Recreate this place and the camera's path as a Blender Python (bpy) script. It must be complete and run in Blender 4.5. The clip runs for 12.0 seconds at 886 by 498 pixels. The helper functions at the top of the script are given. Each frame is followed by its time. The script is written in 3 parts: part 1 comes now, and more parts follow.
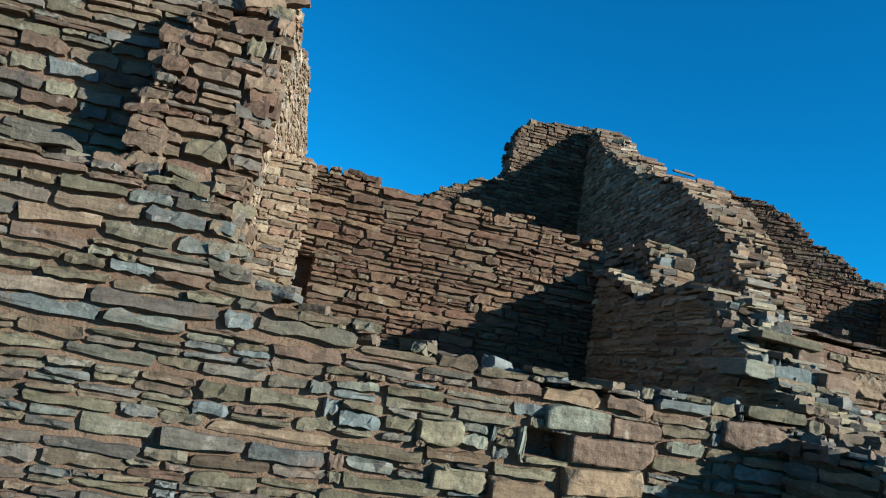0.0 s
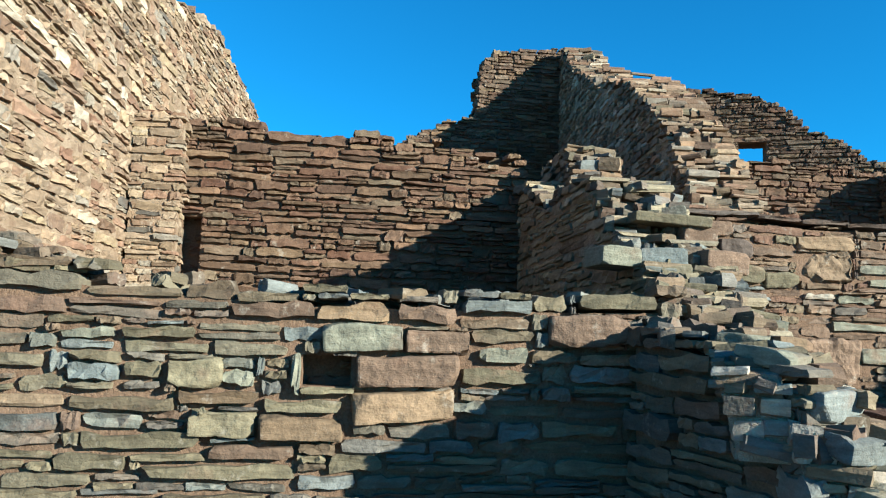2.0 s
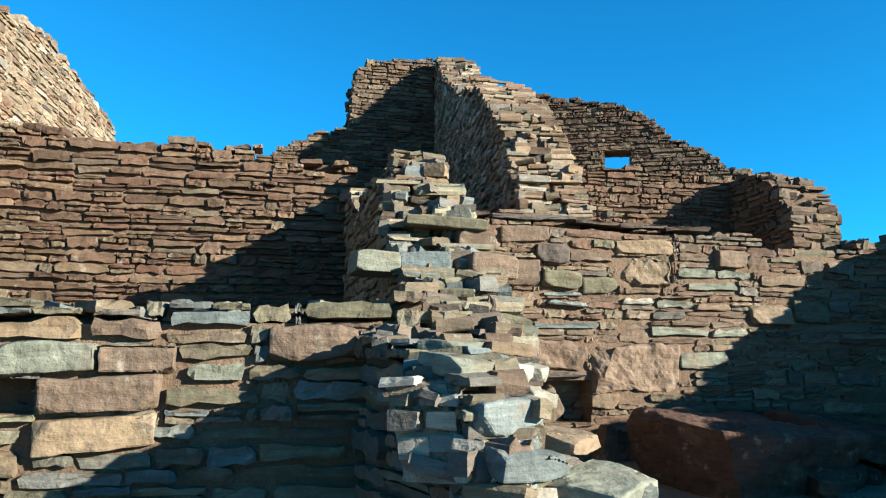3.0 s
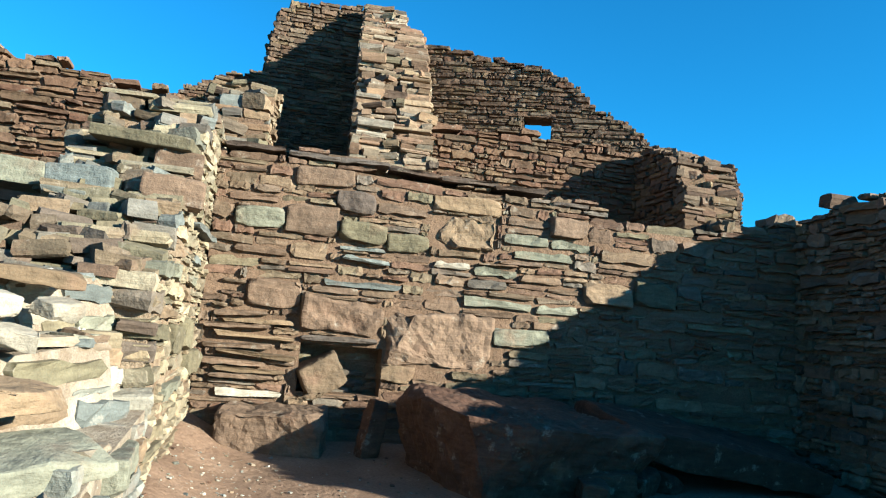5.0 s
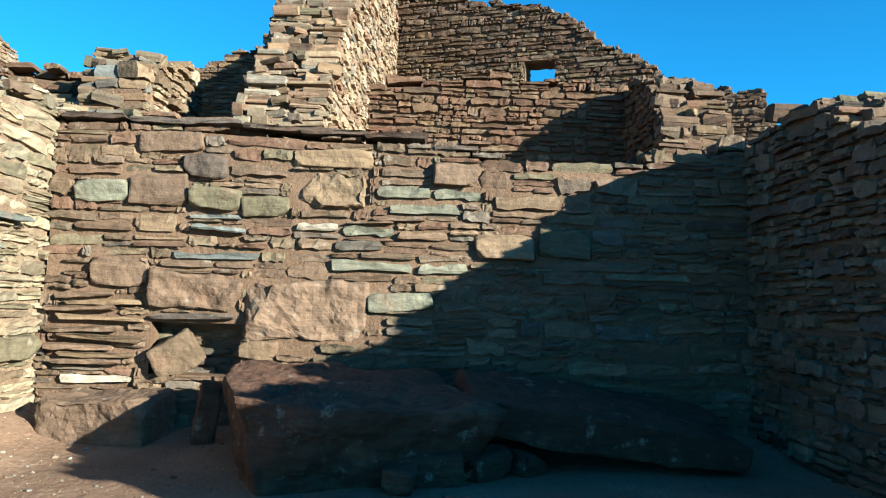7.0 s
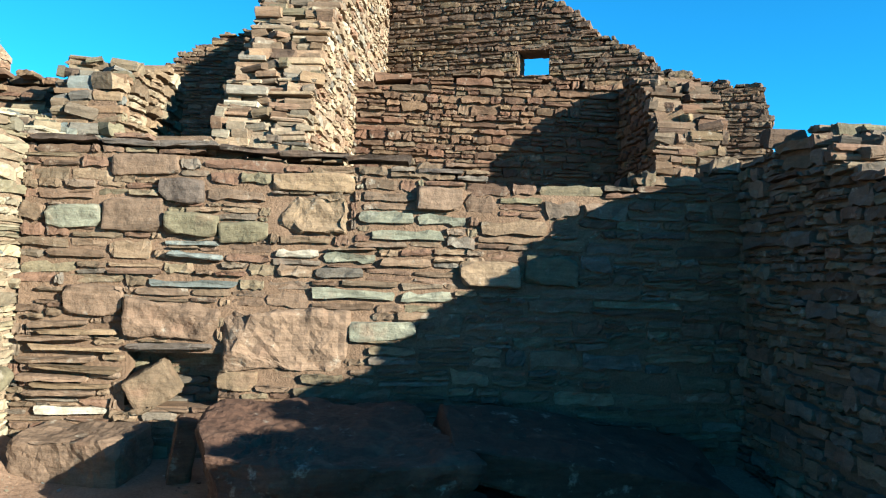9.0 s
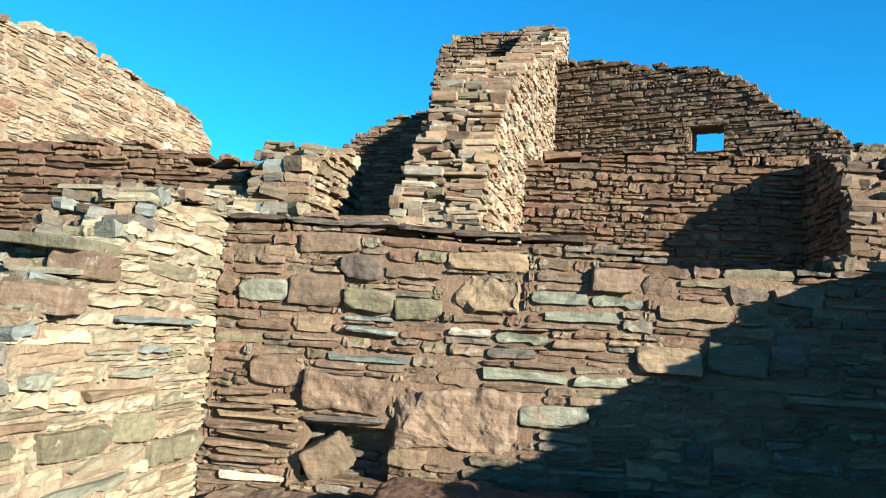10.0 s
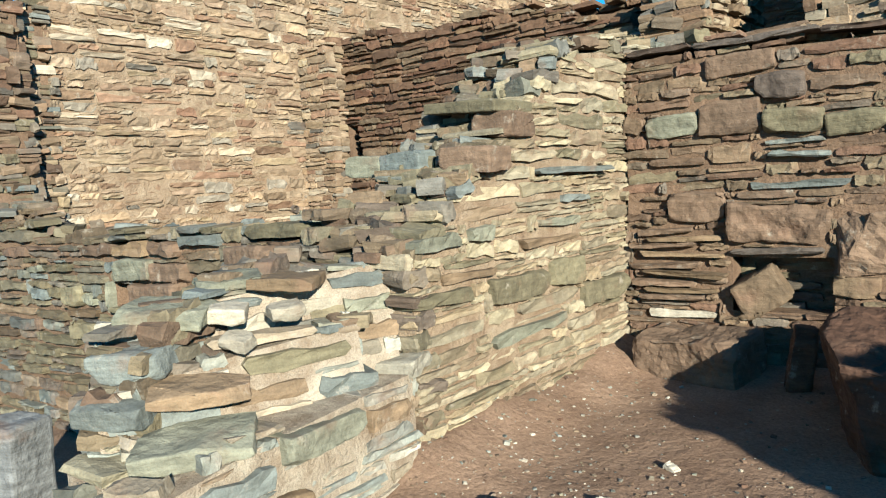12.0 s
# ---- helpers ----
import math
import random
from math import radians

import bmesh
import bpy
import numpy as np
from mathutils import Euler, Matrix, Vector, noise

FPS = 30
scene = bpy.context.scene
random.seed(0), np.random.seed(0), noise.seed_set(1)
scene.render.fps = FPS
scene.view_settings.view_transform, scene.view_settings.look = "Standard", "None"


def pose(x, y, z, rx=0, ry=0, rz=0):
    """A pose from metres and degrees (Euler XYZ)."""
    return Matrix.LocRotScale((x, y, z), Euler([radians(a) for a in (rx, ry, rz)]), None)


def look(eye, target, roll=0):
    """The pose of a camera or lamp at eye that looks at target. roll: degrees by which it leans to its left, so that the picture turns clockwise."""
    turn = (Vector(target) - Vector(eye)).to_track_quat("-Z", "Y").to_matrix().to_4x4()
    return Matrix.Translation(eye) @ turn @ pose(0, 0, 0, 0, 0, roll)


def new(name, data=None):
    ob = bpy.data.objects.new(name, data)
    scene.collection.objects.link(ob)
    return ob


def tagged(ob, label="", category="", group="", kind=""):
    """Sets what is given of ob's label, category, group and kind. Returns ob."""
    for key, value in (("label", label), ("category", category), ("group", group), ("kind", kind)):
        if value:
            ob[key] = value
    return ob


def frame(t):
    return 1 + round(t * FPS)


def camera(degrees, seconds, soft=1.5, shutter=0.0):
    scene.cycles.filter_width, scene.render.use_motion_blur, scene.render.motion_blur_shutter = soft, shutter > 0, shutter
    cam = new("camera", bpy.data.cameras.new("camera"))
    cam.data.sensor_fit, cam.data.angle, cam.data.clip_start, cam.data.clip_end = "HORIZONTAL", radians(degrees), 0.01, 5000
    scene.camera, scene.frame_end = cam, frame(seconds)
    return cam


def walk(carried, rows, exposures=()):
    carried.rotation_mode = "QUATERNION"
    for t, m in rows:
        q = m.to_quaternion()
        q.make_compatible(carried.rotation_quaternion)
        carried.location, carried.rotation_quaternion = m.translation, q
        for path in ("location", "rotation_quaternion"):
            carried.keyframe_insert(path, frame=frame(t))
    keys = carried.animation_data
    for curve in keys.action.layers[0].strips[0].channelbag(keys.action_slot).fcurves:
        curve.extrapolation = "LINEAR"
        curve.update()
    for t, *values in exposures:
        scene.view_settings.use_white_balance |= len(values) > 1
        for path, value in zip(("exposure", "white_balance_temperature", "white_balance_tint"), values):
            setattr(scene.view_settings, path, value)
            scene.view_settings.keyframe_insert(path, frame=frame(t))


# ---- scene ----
cam = camera(59.9, 12.0, soft=1.2)
PATH = [
    (0, (0.298, 0.416, 1.101), (0.709, 2.343, 1.445), 9.9),
    (0.5, (0.699, 0.59, 1.044), (1.1, 2.526, 1.345), 9.0),
    (1, (1.226, 0.647, 1.02), (1.602, 2.591, 1.302), 6.3),
    (1.5, (1.903, 0.71, 1.056), (2.151, 2.682, 1.28), 3.5),
    (2, (2.477, 0.926, 0.996), (2.736, 2.894, 1.244), 2.0),
    (2.5, (3.136, 1.05, 0.999), (3.605, 2.975, 1.272), -0.6),
    (2.7, (3.419, 1.06, 1.001), (3.856, 2.989, 1.294), 0.3),
    (4.3, (5.143, 1.512, 1.019), (5.583, 3.446, 1.276), -0.5),
    (4.5, (5.374, 1.499, 1.028), (5.821, 3.434, 1.265), -0.2),
    (5, (5.943, 1.674, 0.972), (6.39, 3.61, 1.203), 5.1),
    (5.5, (6.578, 1.807, 0.964), (6.953, 3.755, 1.214), 7.1),
    (6, (7.247, 1.858, 0.986), (7.474, 3.843, 1.073), 7.0),
    (6.5, (7.842, 2.07, 0.953), (8.013, 4.057, 1.095), -0.7),
    (7, (8.341, 2.15, 1.067), (8.463, 4.142, 1.202), 1.6),
    (7.2, (8.477, 2.164, 1.154), (8.516, 4.16, 1.282), 3.7),
    (8.8, (8.464, 2.315, 1.572), (8.588, 4.311, 1.574), 2.6),
    (9, (8.452, 2.304, 1.606), (8.583, 4.3, 1.648), 1.8),
    (9.5, (8.373, 2.312, 1.636), (8.326, 4.307, 1.776), 2.6),
    (10, (8.31, 2.346, 1.663), (8.029, 4.315, 1.874), 3.8),
    (10.5, (8.308, 2.348, 1.646), (7.868, 4.287, 1.868), 3.4),
    (11, (8.275, 2.345, 1.62), (7.537, 4.2, 1.741), 1.6),
    (11.5, (8.229, 2.365, 1.586), (7.237, 4.101, 1.551), -0.9),
    (12, (8.167, 2.385, 1.549), (6.971, 3.979, 1.381), -3.4),
]
walk(cam, [(t, look(eye, target, roll)) for t, eye, target, roll in PATH],
     exposures=[(0.0, 1.20, 5950, 10), (1.5, 1.56, 6200, 10), (2.5, 1.76, 6300, 10), (6.0, 1.86, 6500, 10), (9.5, 1.98, 6500, 10), (10.5, 1.84, 6500, 10), (11.0, 1.72, 6500, 10), (12.0, 1.46, 6500, 10)])

# ---- light: low sun from the south-east in a clear sky ----
SUN = Vector((1.3, -1.0, 0.50)).normalized()
world = bpy.data.worlds.new("clear_sky")
scene.world = world
world.use_nodes = True
wn = world.node_tree.nodes
sky = wn.new("ShaderNodeTexSky")
sky.sky_type = "NISHITA"
sky.sun_disc = False
sky.sun_elevation = math.asin(SUN.z)
sky.sun_rotation = math.atan2(SUN.x, SUN.y)
sky.altitude = 1800
sky.air_density, sky.dust_density, sky.ozone_density = 1.0, 0.0, 3.0
wn["Background"].inputs["Strength"].default_value = 0.066
deep = wn.new("ShaderNodeMix")
deep.data_type, deep.blend_type = "RGBA", "MULTIPLY"
deep.inputs["Factor"].default_value = 1.0
deep.inputs["B"].default_value = (0.09, 0.88, 1.16, 1)
world.node_tree.links.new(sky.outputs[0], deep.inputs["A"])
world.node_tree.links.new(deep.outputs["Result"], wn["Background"].inputs["Color"])
lamp = bpy.data.lights.new("sun", "SUN")
lamp.energy, lamp.angle, lamp.color = 5.0, radians(0.53), (0.98, 0.94, 0.80)
new("sun", lamp).matrix_world = look((30, -25, 20), Vector((30, -25, 20)) - SUN)


# ---- materials ----
def material(name):
    m = bpy.data.materials.new(name)
    m.use_nodes = True
    return m, m.node_tree.nodes, m.node_tree.links, m.node_tree.nodes["Principled BSDF"]


def stone(name, palette, spread=1.0, rough=0.9, relief=0.4):
    """Sandstone: every block takes a tone of the palette; bedding streaks, blotches, pits and grain on top."""
    m, n, l, b = material(name)
    info, geo, tex = n.new("ShaderNodeObjectInfo"), n.new("ShaderNodeNewGeometry"), n.new("ShaderNodeTexCoord")
    add = n.new("ShaderNodeMath"); add.operation = "ADD"
    l.new(info.outputs["Random"], add.inputs[0]); l.new(geo.outputs["Random Per Island"], add.inputs[1])
    fract = n.new("ShaderNodeMath"); fract.operation = "FRACT"
    l.new(add.outputs[0], fract.inputs[0])
    ramp = n.new("ShaderNodeValToRGB"); ramp.color_ramp.interpolation = "LINEAR"
    els = ramp.color_ramp.elements
    while len(els) < len(palette):
        els.new(0.5)
    for i, c in enumerate(palette):
        els[i].position = i / (len(palette) - 1)
        els[i].color = (*[0.83 * q for q in c], 1)
    l.new(fract.outputs[0], ramp.inputs[0])
    pos = geo.outputs["Position"]
    # every block has its own cut through the grain
    shift = n.new("ShaderNodeVectorMath"); shift.operation = "MULTIPLY_ADD"
    comb = n.new("ShaderNodeCombineXYZ")
    for k in range(3):
        l.new(add.outputs[0], comb.inputs[k])
    l.new(comb.outputs[0], shift.inputs[0]); shift.inputs[1].default_value = (37, 17, 53); l.new(pos, shift.inputs[2])
    bed = n.new("ShaderNodeMapping"); bed.inputs["Scale"].default_value = (1.0, 1.0, 6.0)
    l.new(shift.outputs[0], bed.inputs[0])

    def noise_tex(source, scale, detail, rough_):
        t = n.new("ShaderNodeTexNoise")
        t.inputs["Scale"].default_value, t.inputs["Detail"].default_value, t.inputs["Roughness"].default_value = scale, detail, rough_
        l.new(source, t.inputs["Vector"])
        return t.outputs["Fac"]
    streak, blotch, grain = noise_tex(bed.outputs[0], 5, 5, 0.65), noise_tex(shift.outputs[0], 9, 4, 0.6), noise_tex(pos, 90, 3, 0.7)

    def toned(colour, fac, dark, light):
        mr = n.new("ShaderNodeMapRange")
        mr.inputs["From Min"].default_value, mr.inputs["From Max"].default_value = 0.3, 0.7
        mr.inputs["To Min"].default_value, mr.inputs["To Max"].default_value = dark, light
        l.new(fac, mr.inputs["Value"])
        mix = n.new("ShaderNodeVectorMath"); mix.operation = "SCALE"
        l.new(colour, mix.inputs[0]); l.new(mr.outputs[0], mix.inputs["Scale"])
        return mix.outputs[0]
    lot = n.new("ShaderNodeMath"); lot.operation = "MULTIPLY"; lot.inputs[1].default_value = 17.3
    l.new(add.outputs[0], lot.inputs[0])
    share = n.new("ShaderNodeMath"); share.operation = "FRACT"
    l.new(lot.outputs[0], share.inputs[0])
    value = n.new("ShaderNodeMapRange")
    value.inputs["To Min"].default_value, value.inputs["To Max"].default_value = 0.70, 1.32
    l.new(share.outputs[0], value.inputs["Value"])
    own = n.new("ShaderNodeVectorMath"); own.operation = "SCALE"
    l.new(ramp.outputs["Color"], own.inputs[0]); l.new(value.outputs[0], own.inputs["Scale"])
    col = toned(own.outputs[0], streak, 1 - 0.28 * spread, 1 + 0.24 * spread)
    col = toned(col, blotch, 0.8, 1.18)
    col = toned(col, grain, 0.85, 1.15)
    # dust of the red mortar and pale lime crust, in patches
    patch = noise_tex(pos, 3.1, 5, 0.62)
    for lo, hi, tint in ((0.56, 0.72, (0.175, 0.105, 0.07)), (0.60, 0.68, (0.29, 0.265, 0.215))):
        mr = n.new("ShaderNodeMapRange")
        mr.inputs["From Min"].default_value, mr.inputs["From Max"].default_value, mr.inputs["To Max"].default_value = lo, hi, 0.5
        l.new(patch if lo < 0.58 else noise_tex(shift.outputs[0], 6.3, 6, 0.7), mr.inputs["Value"])
        mix = n.new("ShaderNodeMix"); mix.data_type = "RGBA"
        l.new(mr.outputs[0], mix.inputs["Factor"]); l.new(col, mix.inputs["A"]); mix.inputs["B"].default_value = (*tint, 1)
        col = mix.outputs["Result"]
    l.new(col, b.inputs["Base Color"])
    b.inputs["Roughness"].default_value = rough
    b.inputs["Specular IOR Level"].default_value = 0.25
    last = None
    for fac, dist, strength in ((streak, 0.022, relief), (noise_tex(shift.outputs[0], 22, 4, 0.6), 0.018, 0.7), (grain, 0.003, 0.35)):
        bump = n.new("ShaderNodeBump")
        bump.inputs["Distance"].default_value, bump.inputs["Strength"].default_value = dist, strength
        l.new(fac, bump.inputs["Height"])
        if last:
            l.new(last, bump.inputs["Normal"])
        last = bump.outputs[0]
    l.new(last, b.inputs["Normal"])
    return m


def earth(name, tones, scale=1.0):
    """Mud mortar and trodden sand: three scales of mottling with fine grit."""
    m, n, l, b = material(name)
    geo = n.new("ShaderNodeNewGeometry")

    def noise_tex(scale_, detail):
        t = n.new("ShaderNodeTexNoise")
        t.inputs["Scale"].default_value, t.inputs["Detail"].default_value, t.inputs["Roughness"].default_value = scale_ * scale, detail, 0.65
        l.new(geo.outputs["Position"], t.inputs["Vector"])
        return t.outputs["Fac"]
    ramp = n.new("ShaderNodeValToRGB")
    for e, c, p in zip(ramp.color_ramp.elements, (tones[0], tones[-1]), (0.32, 0.68)):
        e.position, e.color = p, (*[0.85 * q for q in c], 1)
    l.new(noise_tex(2.2, 6), ramp.inputs[0])
    grit = n.new("ShaderNodeMapRange")
    grit.inputs["From Min"].default_value, grit.inputs["From Max"].default_value = 0.3, 0.7
    grit.inputs["To Min"].default_value, grit.inputs["To Max"].default_value = 0.75, 1.25
    l.new(noise_tex(70, 4), grit.inputs["Value"])
    sc_ = n.new("ShaderNodeVectorMath"); sc_.operation = "SCALE"
    l.new(ramp.outputs["Color"], sc_.inputs[0]); l.new(grit.outputs[0], sc_.inputs["Scale"])
    l.new(sc_.outputs[0], b.inputs["Base Color"])
    b.inputs["Roughness"].default_value, b.inputs["Specular IOR Level"].default_value = 1.0, 0.1
    last = None
    for fac, dist in ((noise_tex(6, 5), 0.05), (noise_tex(30, 5), 0.02), (noise_tex(140, 2), 0.005)):
        bump = n.new("ShaderNodeBump"); bump.inputs["Distance"].default_value = dist; bump.inputs["Strength"].default_value = 0.6
        l.new(fac, bump.inputs["Height"])
        if last:
            l.new(last, bump.inputs["Normal"])
        last = bump.outputs[0]
    l.new(last, b.inputs["Normal"])
    return m


RED, BROWN, TAN = (0.135, 0.078, 0.052), (0.112, 0.074, 0.051), (0.172, 0.124, 0.080)
OLIVE, GREY, BLUE = (0.141, 0.124, 0.079), (0.114, 0.103, 0.086), (0.127, 0.148, 0.141)
PALE, DARK = (0.227, 0.196, 0.141), (0.069, 0.048, 0.036)
SANDY = (0.262, 0.222, 0.155)
MIX_OLIVE = stone("olive_sandstone", [BROWN, OLIVE, GREY, TAN, OLIVE, BROWN, GREY, OLIVE, BLUE, GREY])
MIX_RED = stone("red_sandstone", [RED, BROWN, TAN, (0.15, 0.104, 0.07), OLIVE, RED, (0.14, 0.10, 0.07), GREY, TAN, BROWN])
MIX_PALE = stone("pale_sandstone", [SANDY, (0.256, 0.215, 0.136), (0.301, 0.256, 0.171), TAN, (0.282, 0.250, 0.177), SANDY, OLIVE, (0.333, 0.288, 0.195), (0.243, 0.188, 0.118), SANDY])
MIX_SPUR = stone("tan_sandstone", [TAN, (0.235, 0.178, 0.112), (0.19, 0.125, 0.075), SANDY, BROWN, (0.22, 0.155, 0.095), TAN, (0.205, 0.14, 0.085), SANDY, (0.18, 0.115, 0.07), TAN])
MIX_CRUST = stone("lime_crusted_sandstone", [PALE, (0.20, 0.225, 0.205), (0.38, 0.345, 0.28), (0.22, 0.165, 0.11), (0.22, 0.24, 0.21), (0.46, 0.425, 0.35), (0.20, 0.18, 0.12), BLUE, (0.30, 0.25, 0.18)])
MIX_PINK = stone("pinkish_sandstone", [(0.269, 0.190, 0.118), (0.265, 0.204, 0.142), (0.198, 0.125, 0.080), TAN, (0.265, 0.204, 0.142), (0.256, 0.200, 0.124), (0.192, 0.110, 0.071), (0.265, 0.204, 0.142), (0.282, 0.206, 0.130), (0.38, 0.33, 0.25), GREY])
MIX_DARK = stone("weathered_sandstone", [(0.124, 0.072, 0.046), (0.134, 0.102, 0.071), (0.083, 0.053, 0.035), BROWN, (0.158, 0.116, 0.066), (0.114, 0.064, 0.041), (0.148, 0.114, 0.080), (0.094, 0.060, 0.041), (0.181, 0.116, 0.066)])
MIX_RUST = stone("rust_brown_sandstone", [(0.119, 0.062, 0.039), (0.095, 0.055, 0.036), (0.154, 0.095, 0.058), (0.084, 0.049, 0.033), (0.132, 0.089, 0.053), (0.108, 0.056, 0.036), (0.141, 0.109, 0.072), (0.099, 0.058, 0.038)])
TONE = {"t": stone("tan_block", [TAN, (0.186, 0.131, 0.079)]), "r": stone("red_block", [(0.158, 0.106, 0.072), (0.138, 0.096, 0.066)]),
        "b": stone("blue_grey_slab", [BLUE, (0.152, 0.168, 0.155)]), "o": stone("olive_block", [OLIVE, (0.158, 0.141, 0.089)]),
        "w": stone("lime_block", [(0.37, 0.335, 0.26), (0.46, 0.42, 0.34)]), "d": stone("dark_slab", [DARK, (0.083, 0.069, 0.058)]),
        "g": stone("green_grey_block", [(0.165, 0.168, 0.125), (0.205, 0.208, 0.158)])}
LICHEN = stone("lichened_grey_stone", [(0.150, 0.158, 0.158), (0.120, 0.126, 0.126)], spread=1.4)
BOULDER = stone("red_boulder_rock", [(0.088, 0.047, 0.030), (0.076, 0.041, 0.027)], relief=0.7)
MORTAR = earth("mud_mortar", [(0.115, 0.076, 0.051), (0.185, 0.124, 0.084)])
MORTAR_CREAM = earth("cream_lime_mortar", [(0.185, 0.125, 0.082), (0.33, 0.262, 0.185)], 2.0)
MIX_END = stone("orange_tan_rubble", [(0.19, 0.125, 0.075), TAN, (0.15, 0.092, 0.06), OLIVE, (0.205, 0.14, 0.085), BROWN, PALE, (0.17, 0.105, 0.066), TAN, GREY])
MORTAR_CRUST = earth("lime_crusted_mortar", [(0.19, 0.138, 0.095), (0.40, 0.355, 0.28)], 2.0)
SAND = earth("reddish_sand", [(0.180, 0.116, 0.079), (0.268, 0.182, 0.127)], 0.7)

# ---- shared stone shapes ----


def block_shape(size, seed, cuts=(5, 1, 2), rough=0.013):
    """A split stone of about the given size, scaled to a unit box: worn edges, uneven faces."""
    r = random.Random(seed)
    nx, ny, nz = cuts
    index, verts, faces = {}, [], []
    taper, bend, bow = r.uniform(-0.42, 0.42), r.uniform(-0.10, 0.10), r.uniform(-0.1, 0.28)
    slant = (r.uniform(-0.5, 0.5) * size[2] / size[0], r.choice((-1, 1, 0.3)))

    def vert(i, j, k):
        if (i, j, k) not in index:
            p = [i / nx - 0.5, j / ny - 0.5, k / nz - 0.5]
            ext = [a in (0, c) for a, c in zip((i, j, k), cuts)]
            for a in range(3):
                if ext[a]:
                    pull = rough * (0.6, 0.9, 1.6)[min(2, sum(ext) - 1)] * r.uniform(0.3, 1.7) / size[a]
                    p[a] -= math.copysign(min(pull, 0.2), p[a])
                else:
                    p[a] += r.uniform(-0.3, 0.3) / cuts[a]
            if ext[1] and sum(ext) == 1:
                p[1] += r.uniform(-0.06, 0.03) * math.copysign(1, p[1])
            if i not in (0, nx) and k in (0, nz):
                p[2] += r.uniform(-0.15, 0.05) * math.copysign(1, p[2])
            p[2] = p[2] * (1 + taper * p[0]) + bend * p[0] + 0.5 * bow * (0.25 - p[0] * p[0])
            p[0] *= 1 + slant[0] * p[2] * (1 if p[0] > 0 else slant[1])
            index[i, j, k] = len(verts)
            verts.append(tuple(p))
        return index[i, j, k]
    for axis in range(3):
        a, b = [q for q in range(3) if q != axis]
        for side in (0, cuts[axis]):
            for s in range(cuts[a]):
                for t in range(cuts[b]):
                    quad = []
                    for ds, dt in ((0, 0), (1, 0), (1, 1), (0, 1)):
                        c = [0, 0, 0]
                        c[axis], c[a], c[b] = side, s + ds, t + dt
                        quad.append(vert(*c))
                    flip = (side == 0) != (axis == 1)
                    faces.append(quad[::-1] if flip else quad)
    return np.array(verts), faces


SHAPES = [[block_shape(s, 100 * c + k) for k in range(24)] for c, s in enumerate(((0.55, 0.3, 0.10), (0.35, 0.3, 0.13), (0.22, 0.3, 0.15)))]
SHAPE_MESH = {}


def mesh_of(verts, faces, name, mat):
    me = bpy.data.meshes.new(name)
    me.from_pydata([tuple(v) for v in verts], [], faces)
    me.materials.append(mat)
    me.update()
    return me


def part(name, me, parent, label=""):
    ob = new(name, me)
    ob.parent = parent
    if label:
        ob["label"] = label
    return ob


def put_blocks(owner, name, blocks, near, count=280, stuff="masonry"):
    """blocks: (matrix, class, variant, material). The ones nearest to the place near are objects of their own, the rest one joined part."""
    here = Vector(near)
    blocks = sorted(blocks, key=lambda q: (q[0].translation - here).length)
    for m, c, v, mat in blocks[:count]:
        key = (c, v, mat.name)
        if key not in SHAPE_MESH:
            SHAPE_MESH[key] = mesh_of(*SHAPES[c][v], "block", mat)
        ob = new(name, SHAPE_MESH[key])
        ob.parent = owner
        ob.matrix_local = m
    rest = {}
    for m, c, v, mat in blocks[count:]:
        rest.setdefault(mat.name, []).append((m, c, v, mat))
    for group in rest.values():
        vs, fs, base = [], [], 0
        for m, c, v, mat in group:
            sv, sf = SHAPES[c][v]
            a = np.array(m)
            vs.append(sv @ a[:3, :3].T + a[:3, 3])
            fs += [[q + base for q in f] for f in sf]
            base += len(sv)
        tagged(part(stuff, mesh_of(np.concatenate(vs), fs, stuff, group[0][3]), owner), kind="stuff")


